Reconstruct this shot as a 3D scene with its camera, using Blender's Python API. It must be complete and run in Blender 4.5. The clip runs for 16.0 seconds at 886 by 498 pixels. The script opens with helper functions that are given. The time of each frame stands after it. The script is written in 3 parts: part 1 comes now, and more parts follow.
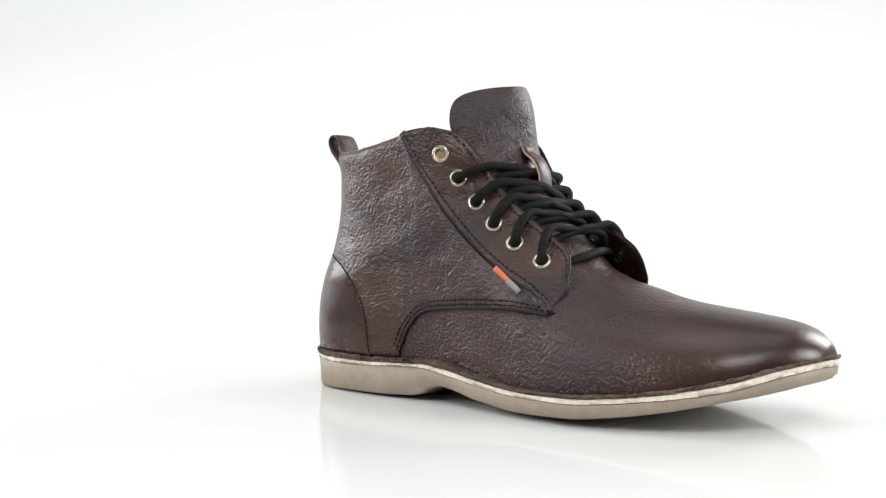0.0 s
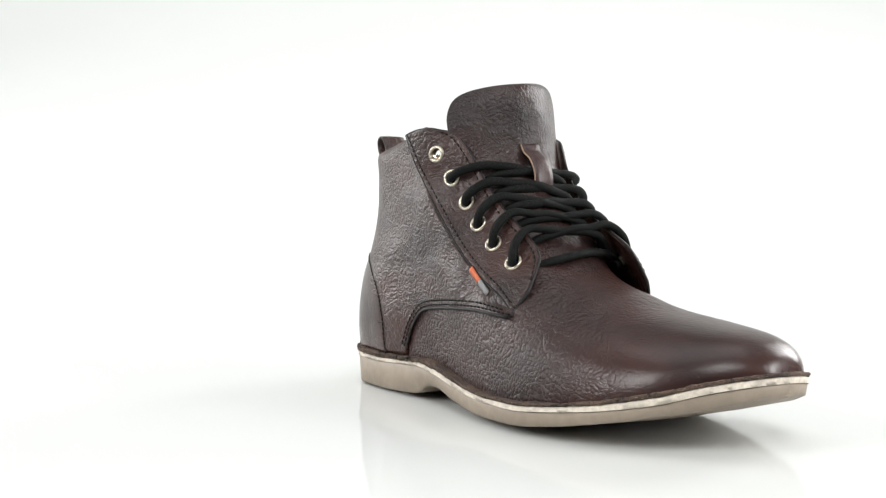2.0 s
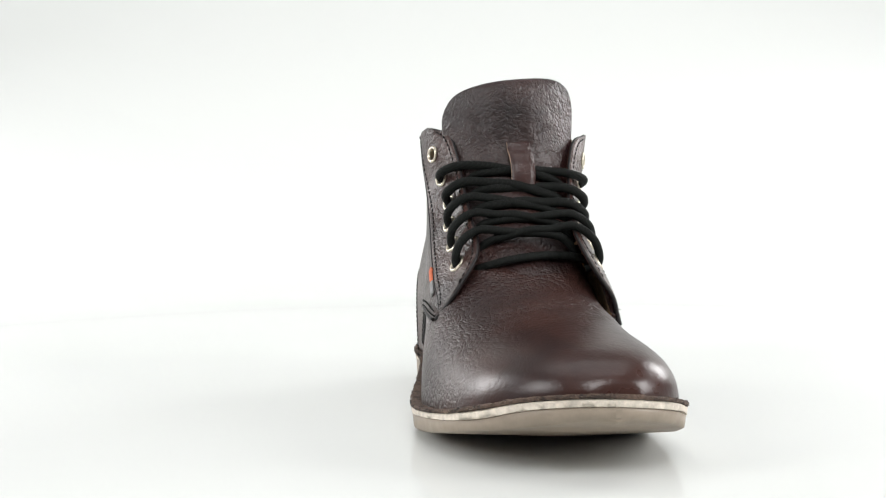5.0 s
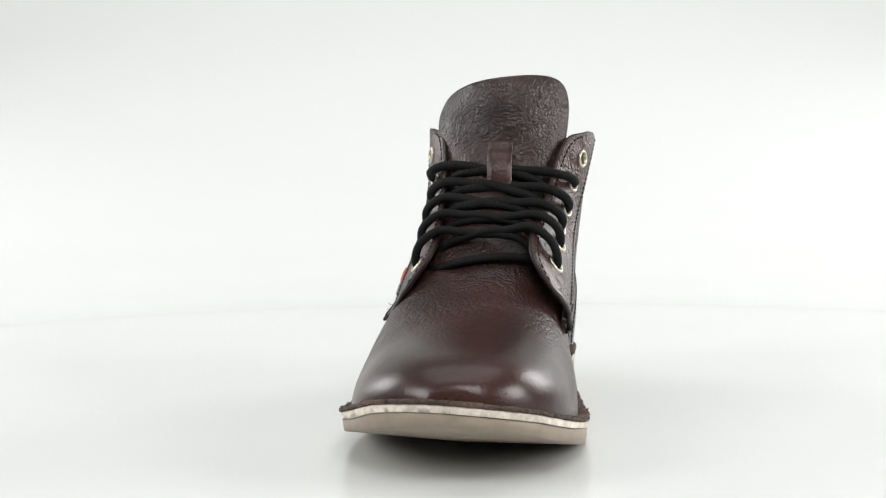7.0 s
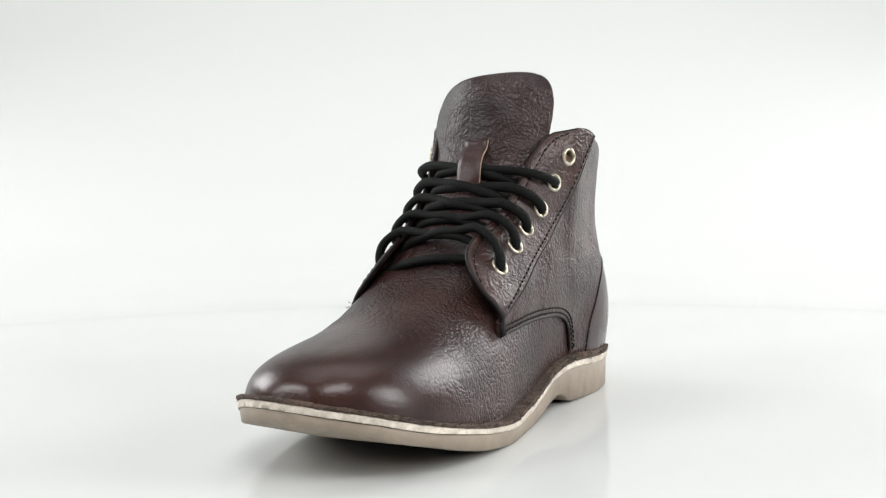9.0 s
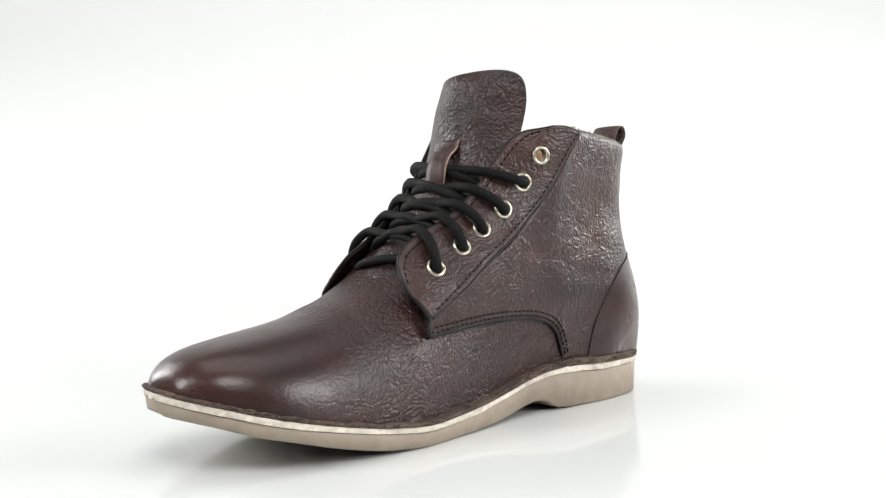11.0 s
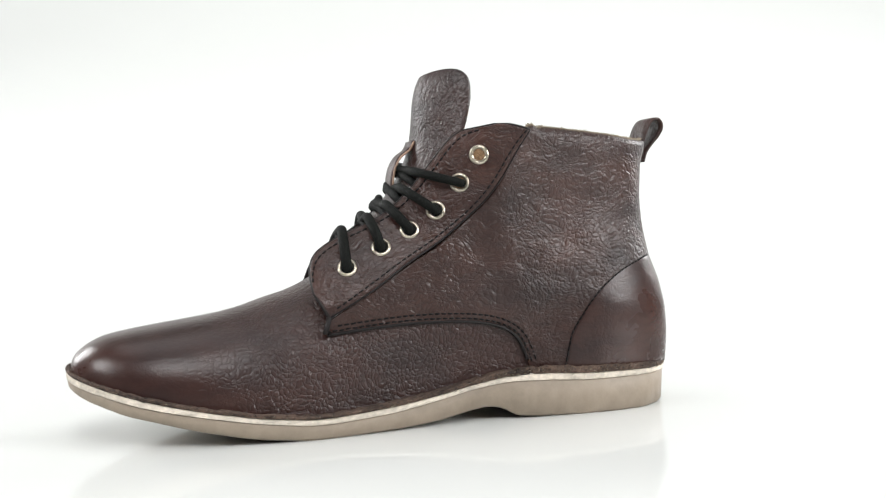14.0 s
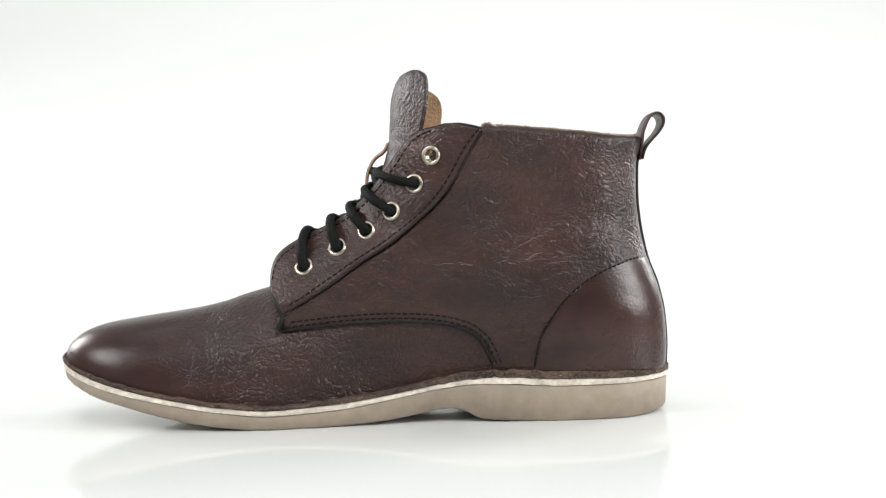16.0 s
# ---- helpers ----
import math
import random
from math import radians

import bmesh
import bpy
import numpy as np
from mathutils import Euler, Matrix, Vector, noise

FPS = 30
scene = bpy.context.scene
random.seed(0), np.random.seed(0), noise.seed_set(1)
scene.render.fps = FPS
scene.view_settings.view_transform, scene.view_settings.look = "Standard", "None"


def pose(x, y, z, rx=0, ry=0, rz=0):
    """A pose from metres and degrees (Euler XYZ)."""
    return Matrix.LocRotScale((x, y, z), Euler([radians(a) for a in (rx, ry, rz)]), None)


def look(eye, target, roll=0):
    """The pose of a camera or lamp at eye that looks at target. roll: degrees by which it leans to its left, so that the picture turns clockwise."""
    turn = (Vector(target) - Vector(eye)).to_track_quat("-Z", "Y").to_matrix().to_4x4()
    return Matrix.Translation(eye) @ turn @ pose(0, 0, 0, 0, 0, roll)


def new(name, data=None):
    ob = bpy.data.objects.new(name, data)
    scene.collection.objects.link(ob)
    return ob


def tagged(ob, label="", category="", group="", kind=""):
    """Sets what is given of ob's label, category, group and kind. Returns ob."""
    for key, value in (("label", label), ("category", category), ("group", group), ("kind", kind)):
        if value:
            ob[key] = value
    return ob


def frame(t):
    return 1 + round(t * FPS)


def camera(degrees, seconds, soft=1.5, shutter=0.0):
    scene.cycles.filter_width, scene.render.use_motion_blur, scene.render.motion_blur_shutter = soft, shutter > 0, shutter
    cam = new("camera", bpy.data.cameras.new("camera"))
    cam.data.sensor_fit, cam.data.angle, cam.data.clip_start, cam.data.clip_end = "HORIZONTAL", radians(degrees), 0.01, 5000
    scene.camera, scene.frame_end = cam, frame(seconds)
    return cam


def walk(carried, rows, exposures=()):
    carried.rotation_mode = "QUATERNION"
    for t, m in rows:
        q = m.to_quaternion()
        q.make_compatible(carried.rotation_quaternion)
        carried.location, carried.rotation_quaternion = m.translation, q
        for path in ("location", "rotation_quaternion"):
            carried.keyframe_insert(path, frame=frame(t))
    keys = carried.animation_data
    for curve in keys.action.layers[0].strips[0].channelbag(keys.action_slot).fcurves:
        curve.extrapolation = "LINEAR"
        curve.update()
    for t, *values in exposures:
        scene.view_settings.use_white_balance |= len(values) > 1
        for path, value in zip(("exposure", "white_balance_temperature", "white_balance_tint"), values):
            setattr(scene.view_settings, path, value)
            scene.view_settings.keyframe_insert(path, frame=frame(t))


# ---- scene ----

# The studio: one leather ankle boot turns on a glossy white table before a fixed camera.
# Boot space, in metres: x runs from the heel to the toe, y to the wearer's left, z up from the table.
cam = camera(45.27, 16.0, 1.25)
EYE = (-0.00303, -0.564, 0.0979)
VIEW = look(EYE, (EYE[0], EYE[1] + math.cos(radians(1.746)), EYE[2] - math.sin(radians(1.746))), -0.89)
walk(cam, [(0.0, VIEW), (16.0, VIEW)], [(0.0, 0.0), (4.2, -0.02), (6.3, -0.22), (9.2, -0.22), (11.3, -0.02), (16.0, 0.0)])

# ---- light ----
world = bpy.data.worlds.new("studio")
scene.world = world
world.use_nodes = True
world.node_tree.nodes["Background"].inputs[0].default_value = (0.95, 1.0, 0.97, 1)
world.node_tree.nodes["Background"].inputs[1].default_value = 0.10


def softbox(name, eye, target, sx, sy, watts, colour=(1, 1, 1)):
    data = bpy.data.lights.new(name, "AREA")
    data.shape, data.size, data.size_y, data.energy, data.color = "RECTANGLE", sx, sy, watts, colour
    ob = new(name, data)
    ob.matrix_world = look(eye, target)
    return ob


softbox("softbox_top", (0.0, 0.05, 1.5), (0, 0.0, 0), 1.6, 1.1, 9.5)
softbox("softbox_left", (-1.40, 0.78, 0.66), (0, 0, 0.16), 0.56, 0.68, 14.0)
softbox("softbox_right", (1.40, 0.86, 0.74), (0, 0, 0.16), 0.56, 0.74, 16.5)
softbox("softbox_front_left", (-0.98, -0.56, 0.62), (0, 0, 0.05), 0.45, 0.5, 8.2)
softbox("softbox_front_right", (1.06, -0.46, 0.44), (0, 0, 0.05), 0.45, 0.5, 10.0)
softbox("softbox_front", (0.10, -1.05, 0.98), (0, 0, 0.0), 0.6, 0.45, 9.5)
softbox("softbox_backdrop", (0.2, 0.7, 1.7), (0.2, 2.5, 1.10), 2.6, 0.4, 44)


# ---- materials ----
def material(name):
    m = bpy.data.materials.new(name)
    m.use_nodes = True
    return m, m.node_tree.nodes, m.node_tree.links, m.node_tree.nodes["Principled BSDF"]


def node(nodes, kind, **values):
    nd = nodes.new(kind)
    for key, value in values.items():
        nd.inputs[key.replace("_", " ")].default_value = value
    return nd


def ramp(nodes, stops):
    nd = nodes.new("ShaderNodeValToRGB")
    while len(nd.color_ramp.elements) < len(stops):
        nd.color_ramp.elements.new(0.5)
    for e, (p, c) in zip(nd.color_ramp.elements, stops):
        e.position, e.color = p, (*c, 1)
    return nd


def leather(name, dark, light, grain=360.0, pebble=0.15, crease=0.16, swell=1.1, rough=0.30, near=0.0, far=1.0, polished=0.0, long=1.0, hills=0.08):
    """Pebbled, burnished leather: domed grain cells, fine pores, crease lines, soft waves and worn lighter patches. pebble, crease,
    swell and hills are heights in millimetres; grain and creases fade from near to far along x; long stretches the cells along x."""
    m, ns, ln, bsdf = material(name)

    def maths(op, p, q, r=None):
        nd = ns.new("ShaderNodeMath")
        nd.operation = op
        for k, v in enumerate((p, q, r)):
            if isinstance(v, (int, float)):
                nd.inputs[k].default_value = v
            elif v is not None:
                ln.new(v, nd.inputs[k])
        return nd.outputs[0]

    def noise(vector, **values):
        nd = node(ns, "ShaderNodeTexNoise", **values)
        ln.new(vector, nd.inputs["Vector"])
        return nd

    def stretched(scale, turn=0.0):
        nd = node(ns, "ShaderNodeMapping", Scale=scale, Rotation=(0, turn, 0))
        ln.new(bent, nd.inputs["Vector"])
        return nd.outputs["Vector"]

    def ranged(value, lo, hi, to_lo=0.0, to_hi=1.0):
        nd = node(ns, "ShaderNodeMapRange", From_Min=lo, From_Max=hi, To_Min=to_lo, To_Max=to_hi)
        nd.interpolation_type = "SMOOTHSTEP"
        ln.new(value, nd.inputs["Value"])
        return nd.outputs["Result"]

    co = ns.new("ShaderNodeTexCoord").outputs["Object"]
    warp = noise(co, Scale=55.0, Detail=2.0)
    bend = ns.new("ShaderNodeMix")
    bend.data_type = "VECTOR"
    bend.inputs[0].default_value = 0.012
    ln.new(co, bend.inputs[4])
    ln.new(warp.outputs["Color"], bend.inputs[5])
    bent = bend.outputs[1]
    sep = ns.new("ShaderNodeSeparateXYZ")
    ln.new(co, sep.inputs[0])
    along = ranged(sep.outputs["X"], near, far, 1.0, 0.10)
    big = noise(stretched((16.0, 26.0, 34.0), 0.3), Scale=1.0, Detail=4.0, Roughness=0.6).outputs["Fac"]
    patchy = noise(co, Scale=38.0, Detail=1.0).outputs["Fac"]
    mask = maths("MULTIPLY", ranged(patchy, 0.36, 0.62, 0.70, 1.0), along)
    # grain: domed cells with narrow valleys, and smaller cells upon them
    heights, valleys = [], []
    for scale, share in ((grain, 1.0), (grain * 2.3, 0.18)):
        place = stretched((1.0 / long, 1.0, 1.0), 0.25)
        cells, edges = node(ns, "ShaderNodeTexVoronoi", Scale=scale), node(ns, "ShaderNodeTexVoronoi", Scale=scale)
        cells.feature, edges.feature = "F1", "DISTANCE_TO_EDGE"
        ln.new(place, cells.inputs["Vector"])
        ln.new(place, edges.inputs["Vector"])
        dome = maths("MULTIPLY_ADD", maths("POWER", cells.outputs["Distance"], 2.0), -1.9, 1.0)
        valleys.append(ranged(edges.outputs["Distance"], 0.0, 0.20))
        heights.append(maths("MULTIPLY", maths("MULTIPLY_ADD", valleys[-1], 0.30, dome), pebble * share))
    pores = maths("MULTIPLY", noise(co, Scale=1500.0, Detail=2.0).outputs["Fac"], 0.028)
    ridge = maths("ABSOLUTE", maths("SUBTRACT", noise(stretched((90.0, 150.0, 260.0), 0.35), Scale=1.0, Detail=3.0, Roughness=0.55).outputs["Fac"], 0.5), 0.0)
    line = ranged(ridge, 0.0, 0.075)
    height = maths("ADD", heights[0], heights[1])
    height = maths("MULTIPLY_ADD", line, crease, height)
    # small winding wrinkles between which the grain lies
    wrinkle = noise(stretched((240.0 / long, 300.0, 340.0), 0.6), Scale=1.0, Detail=2.0, Roughness=0.5).outputs["Fac"]
    height = maths("MULTIPLY_ADD", maths("POWER", maths("ABSOLUTE", maths("SUBTRACT", wrinkle, 0.5), 0.0), 1.6), hills * 11.0, height)
    height = maths("MULTIPLY_ADD", height, mask, pores)
    wave = noise(stretched((20.0, 30.0, 42.0), 0.7), Scale=1.0, Detail=1.2, Roughness=0.45).outputs["Fac"]
    height = maths("MULTIPLY_ADD", maths("MULTIPLY", wave, maths("MULTIPLY_ADD", along, 0.8, 0.2)), swell * 2.0, height)
    bump = node(ns, "ShaderNodeBump", Strength=1.0, Distance=0.001)
    ln.new(height, bump.inputs["Height"])
    ln.new(bump.outputs["Normal"], bsdf.inputs["Normal"])
    tone = ramp(ns, [(0.32, dark), (0.70, light)])
    ln.new(big, tone.inputs["Fac"])
    # shade of the grain valleys and crease lines, painted into the base colour
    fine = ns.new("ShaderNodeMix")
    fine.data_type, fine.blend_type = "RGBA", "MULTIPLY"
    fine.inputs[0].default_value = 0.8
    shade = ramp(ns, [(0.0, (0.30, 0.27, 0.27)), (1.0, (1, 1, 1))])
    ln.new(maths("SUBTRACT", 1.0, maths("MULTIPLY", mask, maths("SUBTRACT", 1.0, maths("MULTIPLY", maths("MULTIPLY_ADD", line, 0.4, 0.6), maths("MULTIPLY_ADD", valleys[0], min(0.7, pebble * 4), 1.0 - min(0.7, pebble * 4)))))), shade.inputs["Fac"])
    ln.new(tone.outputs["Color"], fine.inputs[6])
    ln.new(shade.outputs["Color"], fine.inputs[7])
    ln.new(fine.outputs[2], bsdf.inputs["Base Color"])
    bsdf.inputs["Specular IOR Level"].default_value = 0.44
    gloss = ranged(big, 0.3, 0.7, rough + 0.06, rough - 0.03)
    ln.new(maths("ADD", gloss, ranged(sep.outputs["X"], near, far, 0.0, -polished)), bsdf.inputs["Roughness"])
    return m


def plain(name, colour, rough=0.6, metal=0.0, scale=300.0, amount=0.25, bump=0.15, distance=0.0005, shine=0.5):
    """A material with grain at two scales."""
    m, ns, ln, bsdf = material(name)
    co = ns.new("ShaderNodeTexCoord")
    a = node(ns, "ShaderNodeTexNoise", Scale=scale, Detail=4.0, Roughness=0.6)
    b = node(ns, "ShaderNodeTexNoise", Scale=scale / 9, Detail=3.0)
    ln.new(co.outputs["Object"], a.inputs["Vector"])
    ln.new(co.outputs["Object"], b.inputs["Vector"])
    add = ns.new("ShaderNodeMath")
    add.operation = "ADD"
    ln.new(a.outputs["Fac"], add.inputs[0])
    ln.new(b.outputs["Fac"], add.inputs[1])
    lo, hi = [c * (1 - amount) for c in colour], [min(1, c * (1 + amount)) for c in colour]
    tone = ramp(ns, [(0.35, lo), (0.65, hi)])
    half = ns.new("ShaderNodeMath")
    half.operation = "MULTIPLY"
    half.inputs[1].default_value = 0.5
    ln.new(add.outputs[0], half.inputs[0])
    ln.new(half.outputs[0], tone.inputs["Fac"])
    ln.new(tone.outputs["Color"], bsdf.inputs["Base Color"])
    bp = node(ns, "ShaderNodeBump", Strength=bump, Distance=distance)
    ln.new(add.outputs[0], bp.inputs["Height"])
    ln.new(bp.outputs["Normal"], bsdf.inputs["Normal"])
    bsdf.inputs["Roughness"].default_value, bsdf.inputs["Metallic"].default_value = rough, metal
    bsdf.inputs["Specular IOR Level"].default_value = shine
    return m


def woven(name, colour):
    """Round braided cord: fine crossed ribs."""
    m, ns, ln, bsdf = material(name)
    co = ns.new("ShaderNodeTexCoord")
    waves = []
    for turn in (0.7, -0.7):
        mp = node(ns, "ShaderNodeMapping", Rotation=(0, 0.4, turn))
        ln.new(co.outputs["Object"], mp.inputs["Vector"])
        wv = node(ns, "ShaderNodeTexWave", Scale=420.0, Distortion=1.0)
        ln.new(mp.outputs["Vector"], wv.inputs["Vector"])
        waves.append(wv)
    mul = ns.new("ShaderNodeMath")
    mul.operation = "MULTIPLY"
    ln.new(waves[0].outputs["Fac"], mul.inputs[0])
    ln.new(waves[1].outputs["Fac"], mul.inputs[1])
    tone = ramp(ns, [(0.0, [c * 0.6 for c in colour]), (1.0, [c * 1.5 for c in colour])])
    ln.new(mul.outputs[0], tone.inputs["Fac"])
    ln.new(tone.outputs["Color"], bsdf.inputs["Base Color"])
    bp = node(ns, "ShaderNodeBump", Strength=0.4, Distance=0.0004)
    ln.new(mul.outputs[0], bp.inputs["Height"])
    ln.new(bp.outputs["Normal"], bsdf.inputs["Normal"])
    bsdf.inputs["Roughness"].default_value = 0.7
    bsdf.inputs["Specular IOR Level"].default_value = 0.14
    return m


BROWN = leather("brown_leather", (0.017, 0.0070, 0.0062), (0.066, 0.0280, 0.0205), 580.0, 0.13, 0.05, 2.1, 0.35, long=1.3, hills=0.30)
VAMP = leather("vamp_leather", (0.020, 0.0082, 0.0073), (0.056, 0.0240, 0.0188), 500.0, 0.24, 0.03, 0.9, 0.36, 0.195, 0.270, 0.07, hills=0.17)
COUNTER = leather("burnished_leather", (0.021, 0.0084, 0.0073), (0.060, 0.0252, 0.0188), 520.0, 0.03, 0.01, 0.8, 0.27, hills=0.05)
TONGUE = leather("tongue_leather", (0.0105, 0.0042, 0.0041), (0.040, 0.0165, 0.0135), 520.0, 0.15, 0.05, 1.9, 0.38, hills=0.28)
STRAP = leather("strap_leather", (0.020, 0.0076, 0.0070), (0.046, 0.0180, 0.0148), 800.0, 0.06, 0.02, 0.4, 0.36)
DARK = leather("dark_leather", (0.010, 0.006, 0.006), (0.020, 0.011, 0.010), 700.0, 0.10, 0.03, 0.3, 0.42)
EDGE = plain("dyed_edge", (0.007, 0.005, 0.005), 0.5, shine=0.3)
THREAD = plain("black_thread", (0.004, 0.004, 0.0045), 0.6, shine=0.2)
SUEDE = plain("tan_suede", (0.30, 0.19, 0.105), 0.95, 0, 700.0, 0.4, 0.9, 0.0012)
FUZZ = plain("pale_suede_edge", (0.22, 0.18, 0.13), 0.95, 0, 900.0, 0.4, 0.8)
RAW = plain("raw_leather_edge", (0.42, 0.28, 0.20), 0.8, 0, 900.0)
RAND = plain("stacked_leather", (0.080, 0.051, 0.037), 0.85, 0, 520.0, 0.85, 1.0, 0.0016)
CREAM = plain("cream_midsole", (0.62, 0.555, 0.47), 0.75, 0, 380.0, 0.30, 0.8)
TAUPE = plain("taupe_rubber", (0.285, 0.232, 0.178), 0.50, 0, 160.0, 0.16, 0.35)
LACE = woven("black_cord", (0.0065, 0.0076, 0.0066))
METAL = plain("antique_nickel", (0.52, 0.47, 0.38), 0.28, 1.0, 600.0, 0.12, 0.05)
ORANGE = plain("orange_ribbon", (0.58, 0.14, 0.06), 0.7, 0, 1200.0, 0.15, 0.4)
GREY = plain("grey_ribbon", (0.22, 0.22, 0.22), 0.7, 0, 1200.0, 0.15, 0.4)

TABLE, tn, tl, tb = material("white_acrylic")
tb.inputs["Base Color"].default_value = (0.655, 0.668, 0.652, 1)
tb.inputs["IOR"].default_value = 1.19
tb.inputs["Specular IOR Level"].default_value = 0.48
tno = node(tn, "ShaderNodeTexNoise", Scale=5.0, Detail=4.0)
tmr = node(tn, "ShaderNodeMapRange", To_Min=0.05, To_Max=0.10)
tl.new(tno.outputs["Fac"], tmr.inputs["Value"])
tl.new(tmr.outputs["Result"], tb.inputs["Roughness"])
STUDIO = plain("grey_studio_wall", (0.07, 0.07, 0.07), 0.9, 0, 40.0, 0.08, 0.05)


# ---- building ----
def part(name, bm, mat, parent=None, label=""):
    me = bpy.data.meshes.new(name)
    bm.to_mesh(me)
    bm.free()
    for mm in (mat if isinstance(mat, (list, tuple)) else [mat]):
        me.materials.append(mm)
    ob = new(name, me)
    if parent is not None:
        ob.parent = parent
        if parent.type == "EMPTY":
            ob.location = (-AXIS[0], -AXIS[1], 0)
    return tagged(ob, label)


def smooth(xs, ys):
    """A smooth function through (xs, ys) that does not overshoot."""
    xs, ys = np.array(xs, float), np.array(ys, float)
    h, dl = np.diff(xs), np.diff(ys) / np.diff(xs)
    m = np.zeros(len(xs))
    for i in range(1, len(xs) - 1):
        if dl[i - 1] * dl[i] > 0:
            w1, w2 = 2 * h[i] + h[i - 1], h[i] + 2 * h[i - 1]
            m[i] = (w1 + w2) / (w1 / dl[i - 1] + w2 / dl[i])
    m[0], m[-1] = dl[0], dl[-1]

    def f(x):
        x = min(max(x, xs[0]), xs[-1])
        i = min(int(np.searchsorted(xs, x, side="right")) - 1, len(h) - 1)
        t = (x - xs[i]) / h[i]
        return ((2 * t**3 - 3 * t**2 + 1) * ys[i] + (t**3 - 2 * t**2 + t) * h[i] * m[i]
                + (3 * t**2 - 2 * t**3) * ys[i + 1] + (t**3 - t**2) * h[i] * m[i + 1])
    return f


def spline(points, n):
    """n points along a Catmull-Rom curve."""
    p = [Vector(q) for q in points]
    p = [2 * p[0] - p[1]] + p + [2 * p[-1] - p[-2]]
    out = []
    for k in range(n):
        s = k / (n - 1) * (len(p) - 3)
        i = min(int(s), len(p) - 4)
        t = s - i
        a, b, c, d = p[i:i + 4]
        out.append(0.5 * (2 * b + (c - a) * t + (2 * a - 5 * b + 4 * c - d) * t * t + (3 * b - a - 3 * c + d) * t**3))
    return out


def at(curve, u):
    s = u * (len(curve) - 1)
    i = min(int(s), len(curve) - 2)
    return curve[i].lerp(curve[i + 1], s - i)


def even(curve, step):
    """Points at even steps along a polyline, with their tangents."""
    out, need = [], 0.0
    for a, b in zip(curve, curve[1:]):
        d = (b - a).length
        while need <= d and d > 0:
            out.append((a.lerp(b, need / d), (b - a).normalized()))
            need += step
        need -= d
    return out


def normals(grid, outward):
    nu, nv = len(grid), len(grid[0])
    res = []
    for i in range(nu):
        row = []
        for j in range(nv):
            a = grid[min(i + 1, nu - 1)][j] - grid[max(i - 1, 0)][j]
            b = grid[i][min(j + 1, nv - 1)] - grid[i][max(j - 1, 0)]
            nrm = a.cross(b)
            nrm = nrm.normalized() if nrm.length > 1e-12 else None
            row.append(nrm)
        res.append(row)
    for i in range(nu):
        for j in range(nv):
            if res[i][j] is None:
                near = [res[a][b] for a in range(max(0, i - 2), min(nu, i + 3)) for b in range(max(0, j - 2), min(nv, j + 3)) if res[a][b]]
                res[i][j] = sum(near, Vector()).normalized()
    mid = res[nu // 2][nv // 2]
    if mid.dot(outward) < 0:
        res = [[-q for q in row] for row in res]
    return res


def sheet(grid, outward, lift, thick, holes=(), radius=0.0, inside=0, rim=0):
    """A leather panel: grid of points, lifted off its base, with thickness and rounded rims. holes: centres of punched holes."""
    bm = bmesh.new()
    nm = normals(grid, outward)
    nu, nv = len(grid), len(grid[0])
    outer = [[bm.verts.new(grid[i][j] + nm[i][j] * (lift - (0.25 * thick if i in (0, nu - 1) or j in (0, nv - 1) else 0))) for j in range(nv)] for i in range(nu)]
    inner = [[bm.verts.new(grid[i][j] + nm[i][j] * (lift - thick)) for j in range(nv)] for i in range(nu)]
    flip = (outer[1][0].co - outer[0][0].co).cross(outer[0][1].co - outer[0][0].co).dot(nm[0][0]) < 0

    def face(vs, mat=0):
        vs = list(dict.fromkeys(vs))
        if len(vs) > 2:
            f = bm.faces.new(vs[::-1] if flip else vs)
            f.smooth, f.material_index = True, mat
    for i in range(nu - 1):
        for j in range(nv - 1):
            mid = (grid[i][j] + grid[i + 1][j + 1]) / 2
            if any((mid - h).length < radius for h in holes):
                continue
            face([outer[i][j], outer[i + 1][j], outer[i + 1][j + 1], outer[i][j + 1]])
            face([inner[i][j], inner[i][j + 1], inner[i + 1][j + 1], inner[i + 1][j]], inside)
    for i in range(nu - 1):
        face([outer[i][0], inner[i][0], inner[i + 1][0], outer[i + 1][0]], rim)
        face([outer[i][-1], outer[i + 1][-1], inner[i + 1][-1], inner[i][-1]], rim)
    for j in range(nv - 1):
        face([outer[0][j], outer[0][j + 1], inner[0][j + 1], inner[0][j]], rim)
        face([outer[-1][j], inner[-1][j], inner[-1][j + 1], outer[-1][j + 1]], rim)
    return bm


def tube(curve, radius, sides=8, flatten=1.0, bm=None):
    """A round cord swept along a curve, with closed ends."""
    bm = bm or bmesh.new()
    ref, rings = Vector((0.3, 0.2, 0.93)), []
    for k, p in enumerate(curve):
        tan = (curve[min(k + 1, len(curve) - 1)] - curve[max(k - 1, 0)]).normalized()
        a = (ref - tan * ref.dot(tan)).normalized()
        ref = a
        b = tan.cross(a)
        r = radius(k / (len(curve) - 1)) if callable(radius) else radius
        rings.append([bm.verts.new(p + (a * math.cos(2 * math.pi * s / sides) * flatten + b * math.sin(2 * math.pi * s / sides)) * r) for s in range(sides)])
    for r0, r1 in zip(rings, rings[1:]):
        for s in range(sides):
            bm.faces.new([r0[s], r0[(s + 1) % sides], r1[(s + 1) % sides], r1[s]]).smooth = True
    bm.faces.new(rings[0][::-1])
    bm.faces.new(rings[-1])
    return bm


